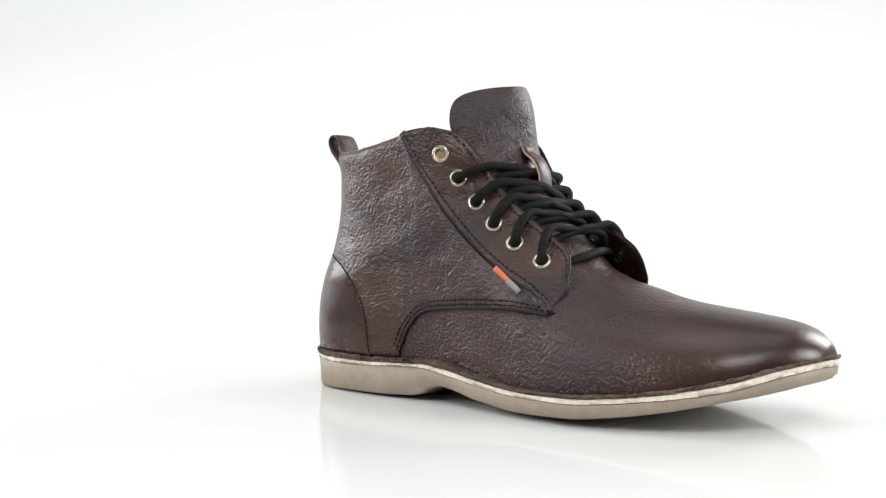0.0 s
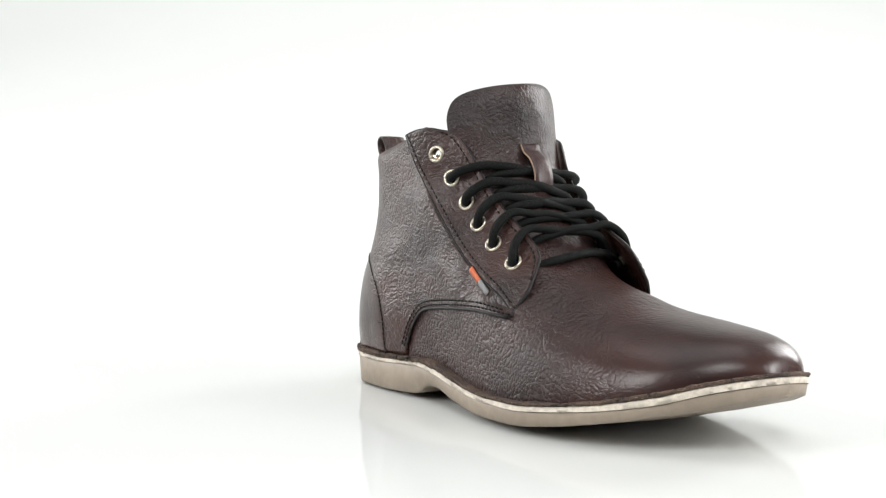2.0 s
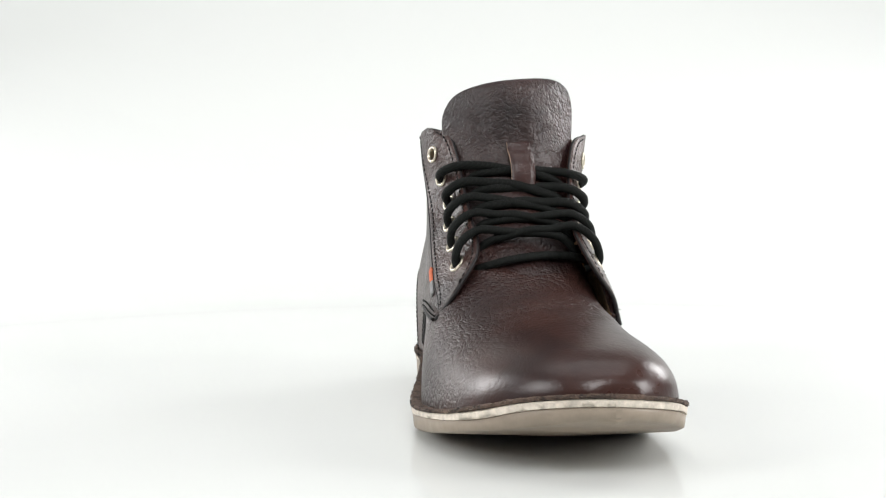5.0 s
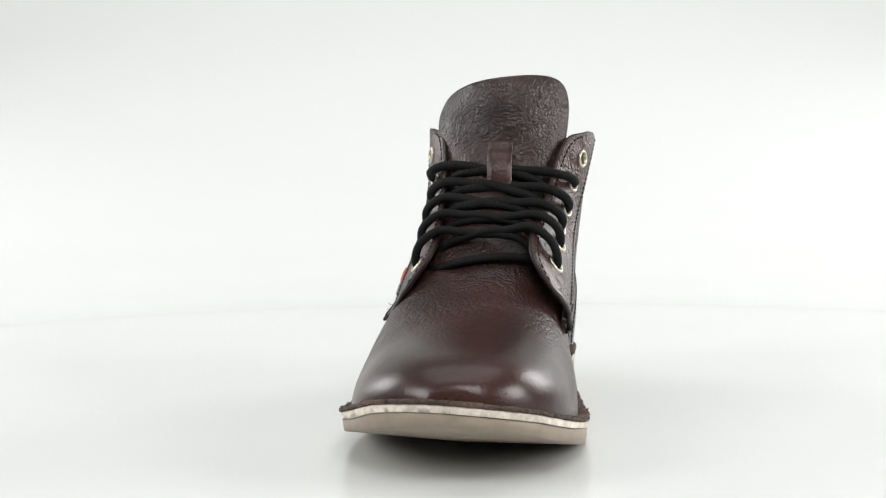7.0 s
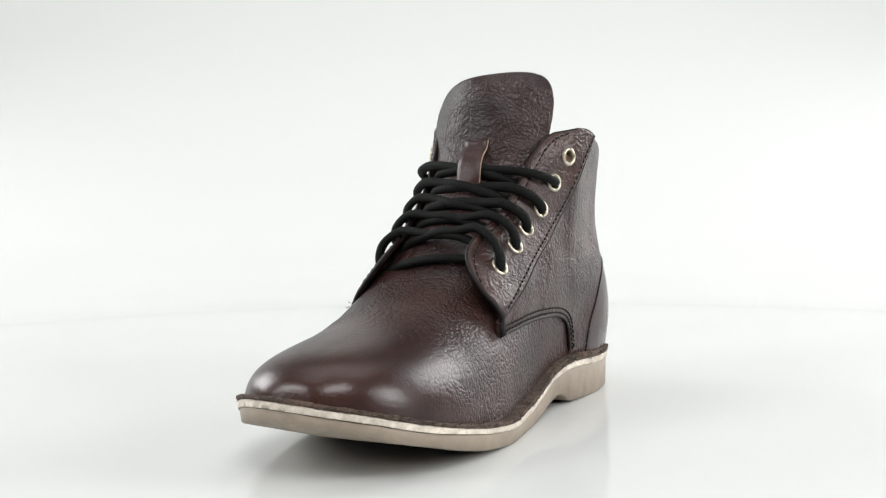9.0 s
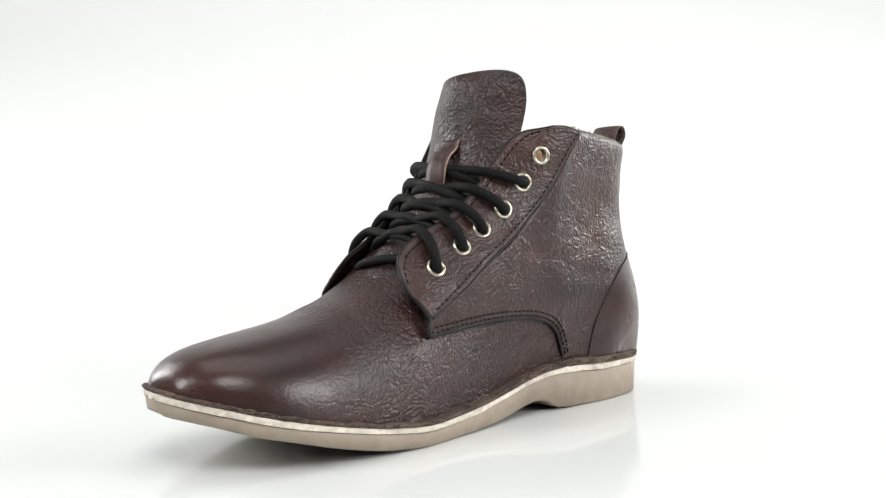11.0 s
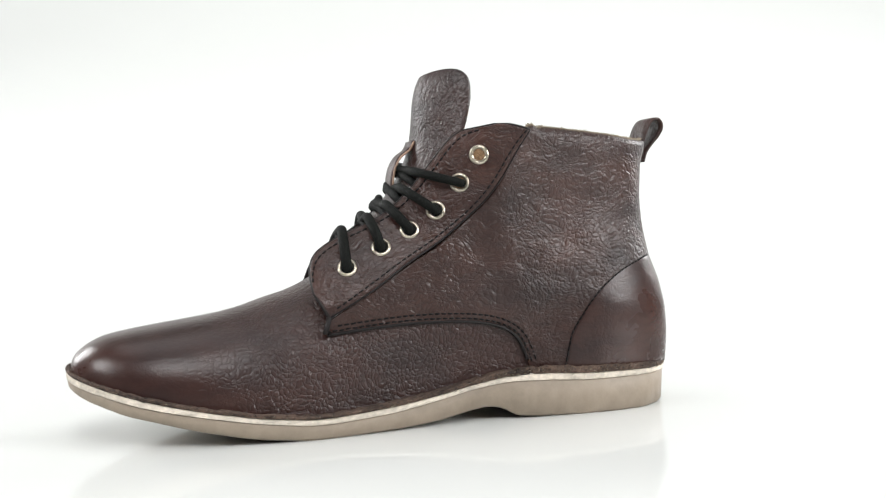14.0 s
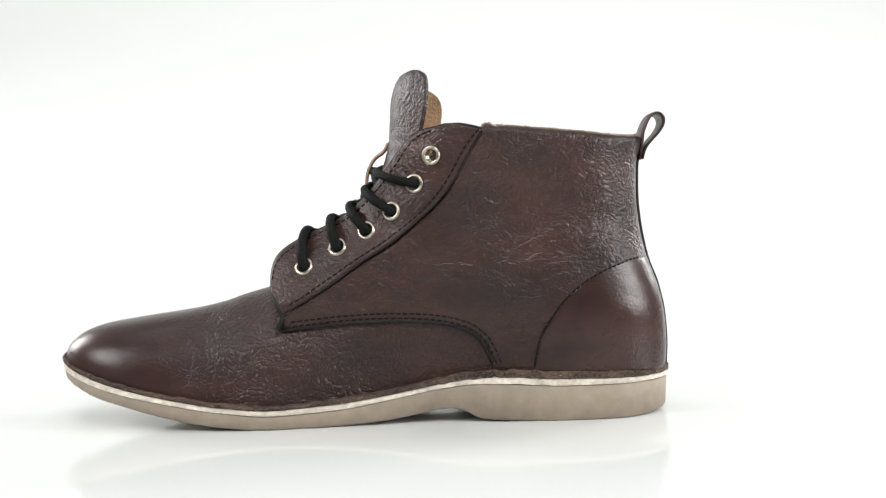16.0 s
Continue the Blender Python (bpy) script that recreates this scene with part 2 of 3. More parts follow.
def stitches(curve, nrm_of, step=0.0031, length=0.0018, radius=0.00043):
    """A row of separate sewn stitches that lie on a surface."""
    bm = bmesh.new()
    for p, tan in even(curve, step):
        q = p + nrm_of(p) * 0.0002
        a, b = q - tan * length / 2, q + tan * length / 2
        tube([a - nrm_of(p) * 0.0005, a, q + nrm_of(p) * 0.00025, b, b - nrm_of(p) * 0.0005], radius, 5, bm=bm)
    return bm


# ---- the boot's form ----
AXIS = (0.112, -0.022)          # the table's axis of rotation in boot space
MM = 0.001


def outline(xs, ys):
    """A half outline along x that closes round at heel (x = 3) and toe (x = 305)."""
    def par(x):
        return math.acos(1 - 2 * min(max((x - 3) / 302, 0), 1)) / math.pi
    f = smooth([par(x) for x in xs], ys)
    return lambda x: f(par(x))


RIGHT = outline([3, 6, 11, 18, 30, 60, 90, 120, 150, 180, 205, 230, 255, 275, 290, 300, 305],
               [5, -8, -15, -21, -27, -33, -35, -39, -46, -52.5, -55.5, -53, -47, -38.5, -27, -13.5, 5])
LEFT = outline([3, 6, 11, 18, 30, 60, 90, 120, 150, 180, 205, 230, 255, 275, 290, 300, 305],
              [5, 17, 25, 32, 39, 43, 42, 41, 44, 48, 51, 50.5, 48, 43, 35, 23.5, 5])
# heights along the wearer's left edge, and how much higher the right edge lies
WELT = smooth([0, 15, 33, 61, 88, 101, 120, 141, 168, 199, 220, 246, 272, 292, 305], [22.5, 22.5, 23, 23.8, 24.7, 24.3, 21.2, 16.8, 13, 10.8, 12.3, 16.5, 22.5, 28, 31])
MID = smooth([0, 15, 33, 61, 88, 101, 120, 141, 168, 199, 220, 246, 272, 292, 305], [17.3, 17.3, 17, 17, 18.2, 18.4, 16.4, 12.5, 8.4, 6.8, 8.6, 12.8, 18, 23.5, 26.5])
SOLE = smooth([0, 6, 18, 35, 62, 88, 99, 108, 115, 122, 141, 168, 200, 221, 247, 272, 283, 292, 300, 305],
              [3.5, 1.5, 0.2, 0, 0, 0.7, 1.5, 5.6, 6.8, 6.0, 2.6, 0.5, 0, 1.5, 6.0, 12.2, 15, 18, 20.5, 22.5])
WELT_TILT = smooth([0, 20, 39, 84, 120, 147, 165, 201, 228, 252, 273, 294, 305], [0, -1, -1.5, -2.8, 0.8, 1.8, 2, 4.1, 4, 3.3, 3.3, 4, 4.6])
MID_TILT = smooth([0, 20, 39, 84, 120, 147, 165, 201, 228, 252, 273, 294, 305], [0, -0.6, -0.5, 0, 0, 1.5, 2.6, 4.2, 3.8, 2.8, 2.6, 3.7, 4.6])
SOLE_TILT = smooth([0, 20, 39, 84, 120, 147, 165, 201, 228, 252, 273, 294, 305], [0, 0.3, 1.3, 1.7, 3, 3, 2.6, 3.8, 4.5, 4, 3.3, 2.4, 3])
RIDGE = smooth([100, 110, 120, 130, 140, 145, 152, 163, 175, 185, 190, 203, 215, 227, 241, 255, 269, 284, 292, 298.5, 302, 303.4],
               [420, 320, 240, 180, 140, 122, 108, 95, 83, 74, 70.5, 64.5, 61, 57, 54, 52, 50, 47.5, 45, 41, 37, 31])
BACK = smooth([18, 33, 48, 62, 77, 97, 109, 121, 136, 160], [7, 6.3, 7.3, 10.3, 15.8, 19.8, 20.8, 20.8, 17.8, 16.5])
MIDL, TOPL = smooth([20, 60, 111, 150, 180, 205], [41, 42.5, 43, 43, 45, 47]), smooth([20, 60, 95, 122, 150], [39, 44.5, 50.5, 55.5, 56])
MIDR, TOPR = smooth([20, 60, 100, 150, 180, 205], [-27, -30, -32, -42, -48, -51]), smooth([20, 60, 95, 122, 150], [-18, -22, -29, -33, -36])


def lean(x, side):
    """0 at the left edge, 1 at the right one, drawing together where the outline closes at toe and heel."""
    return 0.5 - 0.5 * side * min(1.0, (LEFT(x) - RIGHT(x)) / 70.0)


def side_y(side, x, z):
    """The upper's outside at (x, z), in mm; side is 1 for the wearer's left, -1 for the right."""
    zb = WELT(x) - 2 + WELT_TILT(x) * lean(x, side)
    inset = 4.5 - 1.3 * min(max((x - 240) / 30, 0), 1) - 1.5 * min(max((100 - x) / 30, 0), 1)
    low = (LEFT(max(x, 45)) - inset) if side > 0 else (RIGHT(max(x, 45)) + inset)
    if x > 205:
        wide = low
    else:
        m_, t_ = (MIDL(x), TOPL(x)) if side > 0 else (MIDR(x), TOPR(x))
        f = min(max((z - zb) / (65 - zb), 0), 1) if z < 65 else 0
        wide = low + (m_ - low) * f * f * (3 - 2 * f) if z < 65 else m_ + (t_ - m_) * ((min(z, 145) - 65) / 75) ** 1.2
        k = min(max((x - 180) / 25, 0), 1)
        wide = wide * (1 - k) + low * k
    wide -= side * 3.2 * math.exp(-((z - 97) / 24) ** 2) * min(max((112 - x) / 40, 0), 1)
    wide += side * (2.2 if side > 0 else 1.2) * math.exp(-((z - 41) / 19) ** 2) * min(max((80 - x) / 35, 0), 1)
    yc = 5 + (3 * min(max((z - 60) / 80, 0), 1) if x < 180 else 0)
    t = min(max((z - zb) / max(RIDGE(x) - zb, 0.5), 0), 1)
    n = 2.5 if side > 0 else 2.5 - 0.35 * min(max((x - 190) / 20, 0), 1)
    dome = (1 - t ** n) ** (1 / n)
    s = x - BACK(z)
    heel = 1.0
    if s < 62:
        e = 2.9 if side > 0 else 2.5
        heel = max(0.0, 1 - ((62 - max(s, 0)) / 62) ** e) ** (1 / e)
    return yc + (wide - yc) * dome * heel


def on_side(side, x, z):
    return Vector((x, side_y(side, x, z), z)) * MM


def facing_curves(side):
    """Seam line, eyelet line and throat edge of the lace facing, from the collar to the toe-side end."""
    if side > 0:
        seam = [(99, 53, 138), (105, 51.2, 128), (113, 48, 113), (124, 45, 100), (140, 44, 86), (156, 43, 76), (170, 43, 66), (182, 42, 59), (193, 41, 53)]
        eye = [(110, 52.3, 141), (121.5, 46.8, 126.5), (129.5, 42, 113.5), (140.5, 39, 100.5), (152.5, 36, 91), (166.5, 36, 83), (182.5, 35, 74), (189.5, 36.5, 68), (196, 38.5, 59)]
        edge = [(119, 49, 142), (131, 40, 135), (140, 35, 124), (149, 32, 112), (160, 29, 101), (171, 27, 94), (184, 25, 88), (196, 26, 79), (199, 34, 64)]
    else:
        seam = [(89, -30.5, 142), (97, -31, 128), (108, -31, 112), (120, -32, 97), (138, -34, 81), (155, -36, 69), (166, -37, 63), (175, -37, 58), (184, -38, 52)]
        eye = [(103, -30, 145), (112.5, -27.8, 130.5), (121.5, -25, 117.5), (131.5, -23, 104.5), (143.5, -25, 93), (156.5, -26, 83), (172.5, -27, 74), (180.5, -29.5, 67), (188, -33.5, 59)]
        edge = [(110, -26, 145), (121, -21, 139), (130, -19, 129), (139, -18, 117), (149, -18, 105), (161, -18, 95), (173, -18, 86), (184, -21, 77.5), (189, -31, 63)]
    return [spline([Vector(p) * MM for p in c], 97) for c in (seam, eye, edge)]


FACING = {s: facing_curves(s) for s in (1, -1)}
EYELET_U = [1 / 8, 2 / 8, 3 / 8, 4 / 8, 5 / 8, 6 / 8]


def facing_point(side, u, v):
    a, b, c = (at(k, u) for k in FACING[side])
    return a * (2 * (v - 0.5) * (v - 1)) + b * (-4 * v * (v - 1)) + c * (2 * v * (v - 0.5))


def facing_normal(side, u, v):
    e = 0.01
    n = (facing_point(side, min(u + e, 1), v) - facing_point(side, max(u - e, 0), v)).cross(facing_point(side, u, min(v + e, 1)) - facing_point(side, u, max(v - e, 0))).normalized()
    return n if n.y * side > 0 else -n


boot = tagged(new("ankle_boot"), "dark brown pebbled leather lace-up ankle boot on glossy white table", "shoe")
boot.empty_display_size = 0.05


# ---- sole ----
def stations(n=150):
    return [3.02 + 301.96 * (0.5 - 0.5 * math.cos(math.pi * i / (n - 1))) for i in range(n)]


def layer(top, bottom, grow, jitter=0.0, chamfer=0.0, low_grow=None, belly=None):
    """A closed slab between two height curves within the sole's outline, grown outward by so many mm."""
    bm = bmesh.new()
    xs, rnd = stations(), random.Random(3)
    low_grow = grow if low_grow is None else low_grow

    def ring(height, g, dz=0.0, jit=0.0, sway=1.0):
        left, right = [], []
        for x in xs:
            cx = 154 + (x - 154) * (1 + g / 151)
            worn = jit * (1 + 1.3 * max(0.0, 1 - abs(x - 92) / 42))
            j1, j2 = rnd.uniform(-worn, worn), rnd.uniform(-worn, worn)
            c = (LEFT(x) + RIGHT(x)) / 2
            h = (LEFT(x) - RIGHT(x)) / 2
            k = (max(h, 9) + g) / max(h, 9)
            left.append(bm.verts.new(Vector((cx, c + h * k + j1 * sway, height(x, lean(x, 1)) + dz + j1 * 0.6)) * MM))
            right.append(bm.verts.new(Vector((cx, c - h * k + j2 * sway, height(x, lean(x, -1)) + dz + j2 * 0.6)) * MM))
        return left, right
    rings = [ring(top, grow - 0.6, 0, jitter), ring(top, grow, -0.6, jitter), ring(bottom, low_grow, chamfer, max(jitter * 0.5, 0.75 if chamfer else 0), 0.0 if chamfer else 1.0), ring(bottom, low_grow - chamfer, 0, 0)]
    n = len(xs)
    for (l0, r0), (l1, r1) in zip(rings, rings[1:]):
        for i in range(n - 1):
            bm.faces.new([l0[i], l1[i], l1[i + 1], l0[i + 1]]).smooth = True
            bm.faces.new([r0[i], r0[i + 1], r1[i + 1], r1[i]]).smooth = True
        bm.faces.new([l0[0], r0[0], r1[0], l1[0]])
        bm.faces.new([l0[-1], l1[-1], r1[-1], r0[-1]])
    l, r = rings[0]
    for i in range(n - 1):
        bm.faces.new([l[i], r[i], r[i + 1], l[i + 1]])
    l, r = rings[-1]
    mid = [bm.verts.new(Vector((154 + (x - 154) * (1 + (low_grow - chamfer) / 151), (LEFT(x) + RIGHT(x)) / 2, (belly or (lambda q: bottom(q, 0.5)))(x))) * MM) for x in xs]
    for i in range(n - 1):
        bm.faces.new([l[i], l[i + 1], mid[i + 1], mid[i]])
        bm.faces.new([mid[i], mid[i + 1], r[i + 1], r[i]])
    bm.faces.new([l[0], mid[0], r[0]])
    bm.faces.new([l[-1], r[-1], mid[-1]])
    bmesh.ops.recalc_face_normals(bm, faces=bm.faces)
    return bm


def make_sole():
    def welt(x, k):
        return WELT(x) + WELT_TILT(x) * k

    def mid(x, k):
        return MID(x) + MID_TILT(x) * k

    def low(x, k):
        return SOLE(x) + SOLE_TILT(x) * k

    def seam(x, k):
        return mid(x, k) + (welt(x, k) - mid(x, k)) * (0.48 + 0.16 * min(max((x - 120) / 70, 0), 1))
    part("outsole", layer(mid, low, -0.4, 0.0, 0.9, -0.9, lambda x: SOLE(x) + 0.15 * SOLE_TILT(x)), TAUPE, boot, "taupe crepe rubber outsole with low heel")
    part("midsole", layer(seam, lambda x, k: mid(x, k) + 0.02, 0.0, 0.32), CREAM, boot, "cream leather midsole edge")
    part("welt", layer(welt, lambda x, k: seam(x, k) + 0.02, 0.45, 0.6, 0, 0.1), RAND, boot, "rough dark brown turned-out leather welt")
    # torn fibres that stand out of the welt, pale and dark
    rnd = random.Random(11)
    for pale in (True, False):
        bm = bmesh.new()
        for n in range(330):
            side = 1 if n % 2 else -1
            x = rnd.gauss(92, 20) if n % 5 == 0 else 3.5 + 300 * rnd.random() ** (1.9 if pale else 1.2)
            k = lean(x, side)
            z = seam(x, k) + (welt(x, k) - seam(x, k)) * (rnd.uniform(-0.1, 0.6) if pale else rnd.uniform(0.3, 1.05))
            y = LEFT(x) if side > 0 else RIGHT(x)
            y2 = LEFT(x + 0.5) if side > 0 else RIGHT(x + 0.5)
            tan = Vector((0.5, y2 - y, 0)).normalized()
            out = Vector((tan.y, -tan.x, 0)) * (-side)
            p = Vector((x, y, z)) + out * 0.1
            way = tan * rnd.uniform(-1.6, 1.6) + out * rnd.uniform(0.1, 0.8) + Vector((0, 0, rnd.uniform(-0.5, 0.7)))
            tube([p * MM, (p + way * 0.6 + out * 0.3) * MM, (p + way) * MM], rnd.uniform(0.00010, 0.00022), 3, bm=bm)
        tagged(part("fibre_fringe", bm, FUZZ if pale else DARK, boot), "pale torn leather fibres along welt" if pale else "dark torn leather fibres along welt", kind="stuff")


# ---- uppers ----
def make_vamp():
    bm = bmesh.new()
    xs = [86 + (303.3 - 86) * math.sin(math.pi / 2 * i / 109) for i in range(110)]
    ks = 30
    for side in (1, -1):
        rows = []
        for x in xs:
            zb, zt = WELT(x) - 2 + WELT_TILT(x) * lean(x, side), RIDGE(x)
            if x < 168:
                zt = min(zt, 58 + 30 * max(0, (x - 120) / 48))
            row = []
            for k in range(ks):
                z = zb + (zt - zb) * math.sin(math.pi / 2 * k / (ks - 1))
                p = on_side(side, x, z)
                if k == ks - 1 and x >= 168:
                    p.y = 5 * MM
                row.append(bm.verts.new(p))
            rows.append(row)
        for a, b in zip(rows, rows[1:]):
            for k in range(ks - 1):
                q = [a[k], b[k], b[k + 1], a[k + 1]]
                bm.faces.new(q if side < 0 else q[::-1]).smooth = True
    bmesh.ops.remove_doubles(bm, verts=bm.verts, dist=0.00005)
    bmesh.ops.recalc_face_normals(bm, faces=bm.faces)
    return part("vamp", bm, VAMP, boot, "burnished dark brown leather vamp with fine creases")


def quarter_curves(side):
    """Lower and upper edges of the quarter, from the heel's back to the tip at the throat, as (x, z)."""
    if side > 0:
        low = [(4, 23), (30, 22), (60, 22), (91, 22.5), (94, 27), (96.5, 33), (101, 40), (109, 45), (122, 48), (141, 49), (167, 48), (194, 45)]
        top = [(15.5, 136), (30, 135), (55, 137), (85, 139), (92, 138.8), (99, 138), (113, 113), (124, 100), (140, 86), (156, 76), (182, 59), (195, 51)]
    else:
        low = [(4, 23), (28, 22), (55, 22), (82, 22), (85, 26), (87.5, 31), (92, 39), (103, 48), (125, 51), (145, 52), (162, 52), (185, 50)]
        top = [(15.5, 136), (32, 135), (52, 136.5), (75, 140), (82, 141), (89, 142), (108, 112), (120, 97), (138, 81), (155, 69), (175, 58), (186, 53)]
    return low, top


def quarter_grid(side, nu=120, nv=44):
    low, top = (spline([(p[0] - BACK(p[1]) if i else 0, 0, p[1]) for i, p in enumerate(c)], 201) for c in quarter_curves(side))
    seam = FACING[side][0]
    grid = []
    for i in range(nu):
        u = (i / (nu - 1)) ** 1.35
        a, b = at(low, u), at(top, u)
        row = []
        for j in range(nv):
            v = j / (nv - 1)
            p = a.lerp(b, v)
            x, z = p.x + BACK(p.z), p.z
            q = on_side(side, x, z)
            if u > 0.41:
                xb = b.x + BACK(b.z)
                near = min(seam, key=lambda m: (m.x - xb * MM) ** 2 + (m.z - b.z * MM) ** 2)
                gap = near.y - on_side(side, xb, b.z).y
                f = min(1.0, (u - 0.41) / 0.24)
                q.y += gap * v ** 1.6 * f * f * (3 - 2 * f)
            row.append(q)
        grid.append(row)
    return grid


def make_quarter(side):
    grid = quarter_grid(side)
    bm = sheet(grid, Vector((0, side, 0)), 0.0014, 0.0026, inside=1)
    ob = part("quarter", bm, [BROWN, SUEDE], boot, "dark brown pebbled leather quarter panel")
    nm = normals(grid, Vector((0, side, 0)))
    flat = [(grid[i][j], nm[i][j]) for i in range(0, len(grid), 2) for j in range(len(grid[0]))]

    def nrm(p):
        return min(flat, key=lambda g: (g[0] - p).length_squared)[1]
    nu, nv = len(grid), len(grid[0])
    # the dyed edge and two rows of stitching along the curved vamp seam
    first = next(i for i in range(nu) if grid[i][0].z > 0.028 and grid[i][0].x > 0.08)
    edge = [grid[i][0] + nm[i][0] * 0.0010 for i in range(first, nu)]
    part("edge", tube(edge, 0.00085, 6), EDGE, ob, "black dyed leather edge")
    # the raw suede lining shows as a fuzzy rim above the collar
    rnd = random.Random(11 + side)
    rim = [grid[i][-1] + Vector((0, 0, rnd.uniform(3, 6))) * 0.0001 - nm[i][-1] * 0.0010 for i in range(3, nu) if grid[i][-1].z > 0.1335]
    bm = tube(rim, 0.0006, 6)
    for n in range(260):
        k = rnd.randrange(len(rim) - 1)
        p = rim[k].lerp(rim[k + 1], rnd.random())
        way = Vector((rnd.uniform(-9, 9), rnd.uniform(-6, 6), rnd.uniform(4, 13))) * 0.0001
        tube([p, p + way * 0.6, p + way + Vector((rnd.uniform(-3, 3), 0, -1)) * 0.0001], rnd.uniform(0.00007, 0.00015), 3, bm=bm)
    part("lining", bm, FUZZ, ob, "raw tan suede lining edge")
    for off in (0.0017, 0.0040):
        line = []
        for i in range(first - 1, nu):
            if grid[i][0].z > 0.027 and (grid[i][-1] - grid[i][0]).length > off + 0.0025:
                t2 = (grid[min(i + 1, nu - 1)][0] - grid[i - 1][0]).normalized()
                d = t2.cross(Vector((0, side, 0))).normalized()
                if d.z < 0 or (abs(d.z) < 0.3 and d.x > 0):
                    d = -d
                p = grid[i][0] + d * off
                g = min(flat, key=lambda f: (f[0] - p).length_squared)
                line.append(p + g[1] * ((g[0] - p).dot(g[1]) + 0.0013))
        part("stitching", stitches(line, nrm), THREAD, ob, "row of black stitches")
    return ob, nrm


def make_facing(side):
    nu, nv = 150, 34
    grid = [[facing_point(side, i / (nu - 1), j / (nv - 1)) for j in range(nv)] for i in range(nu)]
    # the collar-side and toe-side outer corners are cut round
    for i in range(nu):
        u = i / (nu - 1)
        cut = 0.0
        if u < 0.10:
            cut = 0.55 * (1 - math.sqrt(max(0, 1 - ((0.10 - u) / 0.10) ** 2)))
        if u > 0.93:
            cut = 0.30 * (1 - math.sqrt(max(0, 1 - ((u - 0.93) / 0.07) ** 2)))
        grid[i] = [facing_point(side, u, j / (nv - 1) * (1 - cut)) for j in range(nv)]
    out = Vector((0, side, 0))
    holes = [at(FACING[side][1], u) for u in EYELET_U]
    bm = sheet(grid, out, 0.0026, 0.0024, holes, 0.0030, inside=1)
    ob = part("lace_facing", bm, [BROWN, VAMP], boot, "dark brown leather lace facing with punched eyelets")
    nm = normals(grid, out)
    flat = [(grid[i][j], nm[i][j]) for i in range(0, nu, 2) for j in range(0, nv, 2)]

    def nrm(p):
        return min(flat, key=lambda g: (g[0] - p).length_squared)[1]
    rim = [grid[0][j] + nm[0][j] * 0.0016 for j in range(0, nv, 2)] + [grid[i][-1] + nm[i][-1] * 0.0014 for i in range(0, nu, 2)] + [grid[-1][j] + nm[-1][j] * 0.0014 for j in range(nv - 1, -1, -3)]
    tip = Vector((195.5, 43.3, 46) if side > 0 else (186.5, -41.5, 50.5)) * MM
    rim += [rim[-1].lerp(tip, 0.5), tip]
    part("edge", tube(rim, lambda k: 0.00075 + 0.0006 * max(0.0, (k - 0.75) / 0.25), 6), EDGE, ob, "black dyed leather edge")
    part("edge", tube([grid[i][0] + nm[i][0] * 0.0020 for i in range(0, nu, 2)], 0.0005, 6), EDGE, ob, "black dyed leather edge")
    for j, lo, hi in ((3, 2, nu - 6), (nv - 4, 8, nu - 6)):
        line = [grid[i][j] + nm[i][j] * 0.0023 for i in range(lo, hi)]
        part("stitching", stitches(line, nrm), THREAD, ob, "row of black stitches")
    return ob


def make_counter(side):
    """The heel counter, sewn over the quarter, with its curved seam."""
    seam_s = smooth([22, 39, 51, 61, 70, 77], [70, 67, 59, 48, 31, 8] if side > 0 else [59, 57, 52, 43, 28, 8])
    nu, nv = 40, 40
    grid = []
    for i in range(nu):
        z = 22 + 55 * i / (nu - 1)
        grid.append([on_side(side, BACK(z) + seam_s(z) * (j / (nv - 1)) ** 1.8, z) for j in range(nv)])
    out = Vector((0, side, 0))
    ob = part("heel_counter", sheet(grid, out, 0.00155, 0.0012), COUNTER, boot, "smooth burnished leather heel counter")
    nm = normals(grid, out)
    line = [grid[i][-1] + (grid[i][-3] - grid[i][-1]).normalized() * 0.0012 + nm[i][-1] * 0.0013 for i in range(nu)]
    flat = [(grid[i][j], nm[i][j]) for i in range(nu) for j in range(nv // 2, nv)]
    part("stitching", stitches(line, lambda p: min(flat, key=lambda g: (g[0] - p).length_squared)[1], 0.0027, 0.0018, 0.00042), THREAD, ob, "row of black stitches")


def make_backstay():
    rows = []
    for i in range(50):
        z = 22 + (137 - 22) * i / 49
        row = []
        for j in range(9):
            k = (j - 4) / 4
            yc = 5 + 3 * min(max((z - 60) / 80, 0), 1)
            row.append(Vector((BACK(z) + 1.0 * k * k - 2.5, yc + 5.5 * k, z)) * MM)
        rows.append(row)
    ob = part("backstay", sheet(rows, Vector((-1, 0, 0)), 0.0012, 0.0020), DARK, boot, "narrow dark leather strip down the heel")
    for j in (0, -1):
        part("edge", tube([r[j] + Vector((-0.0004, 0, 0)) for r in rows], 0.0011, 6), EDGE, ob, "black dyed leather edge")
    # the pull loop, a folded strap above the heel
    path = spline([Vector(p) * MM for p in ((18, 10, 126), (17, 10, 135), (15.5, 10.5, 141), (12.5, 10.5, 146.5), (9, 11, 148), (6.3, 11, 146), (6, 11, 142.5), (8, 10.5, 138.5), (11.5, 10, 134.5), (15, 10, 130), (16.5, 10, 125))], 60)
    grid = [[p + Vector((0, w * MM, 0)) for w in (-8, -4, 0, 4, 8)] for p in path]
    part("pull_loop", sheet(grid, Vector((0, 0, 1)), 0.0006, 0.0013, inside=0), BROWN, boot, "folded leather heel pull loop")


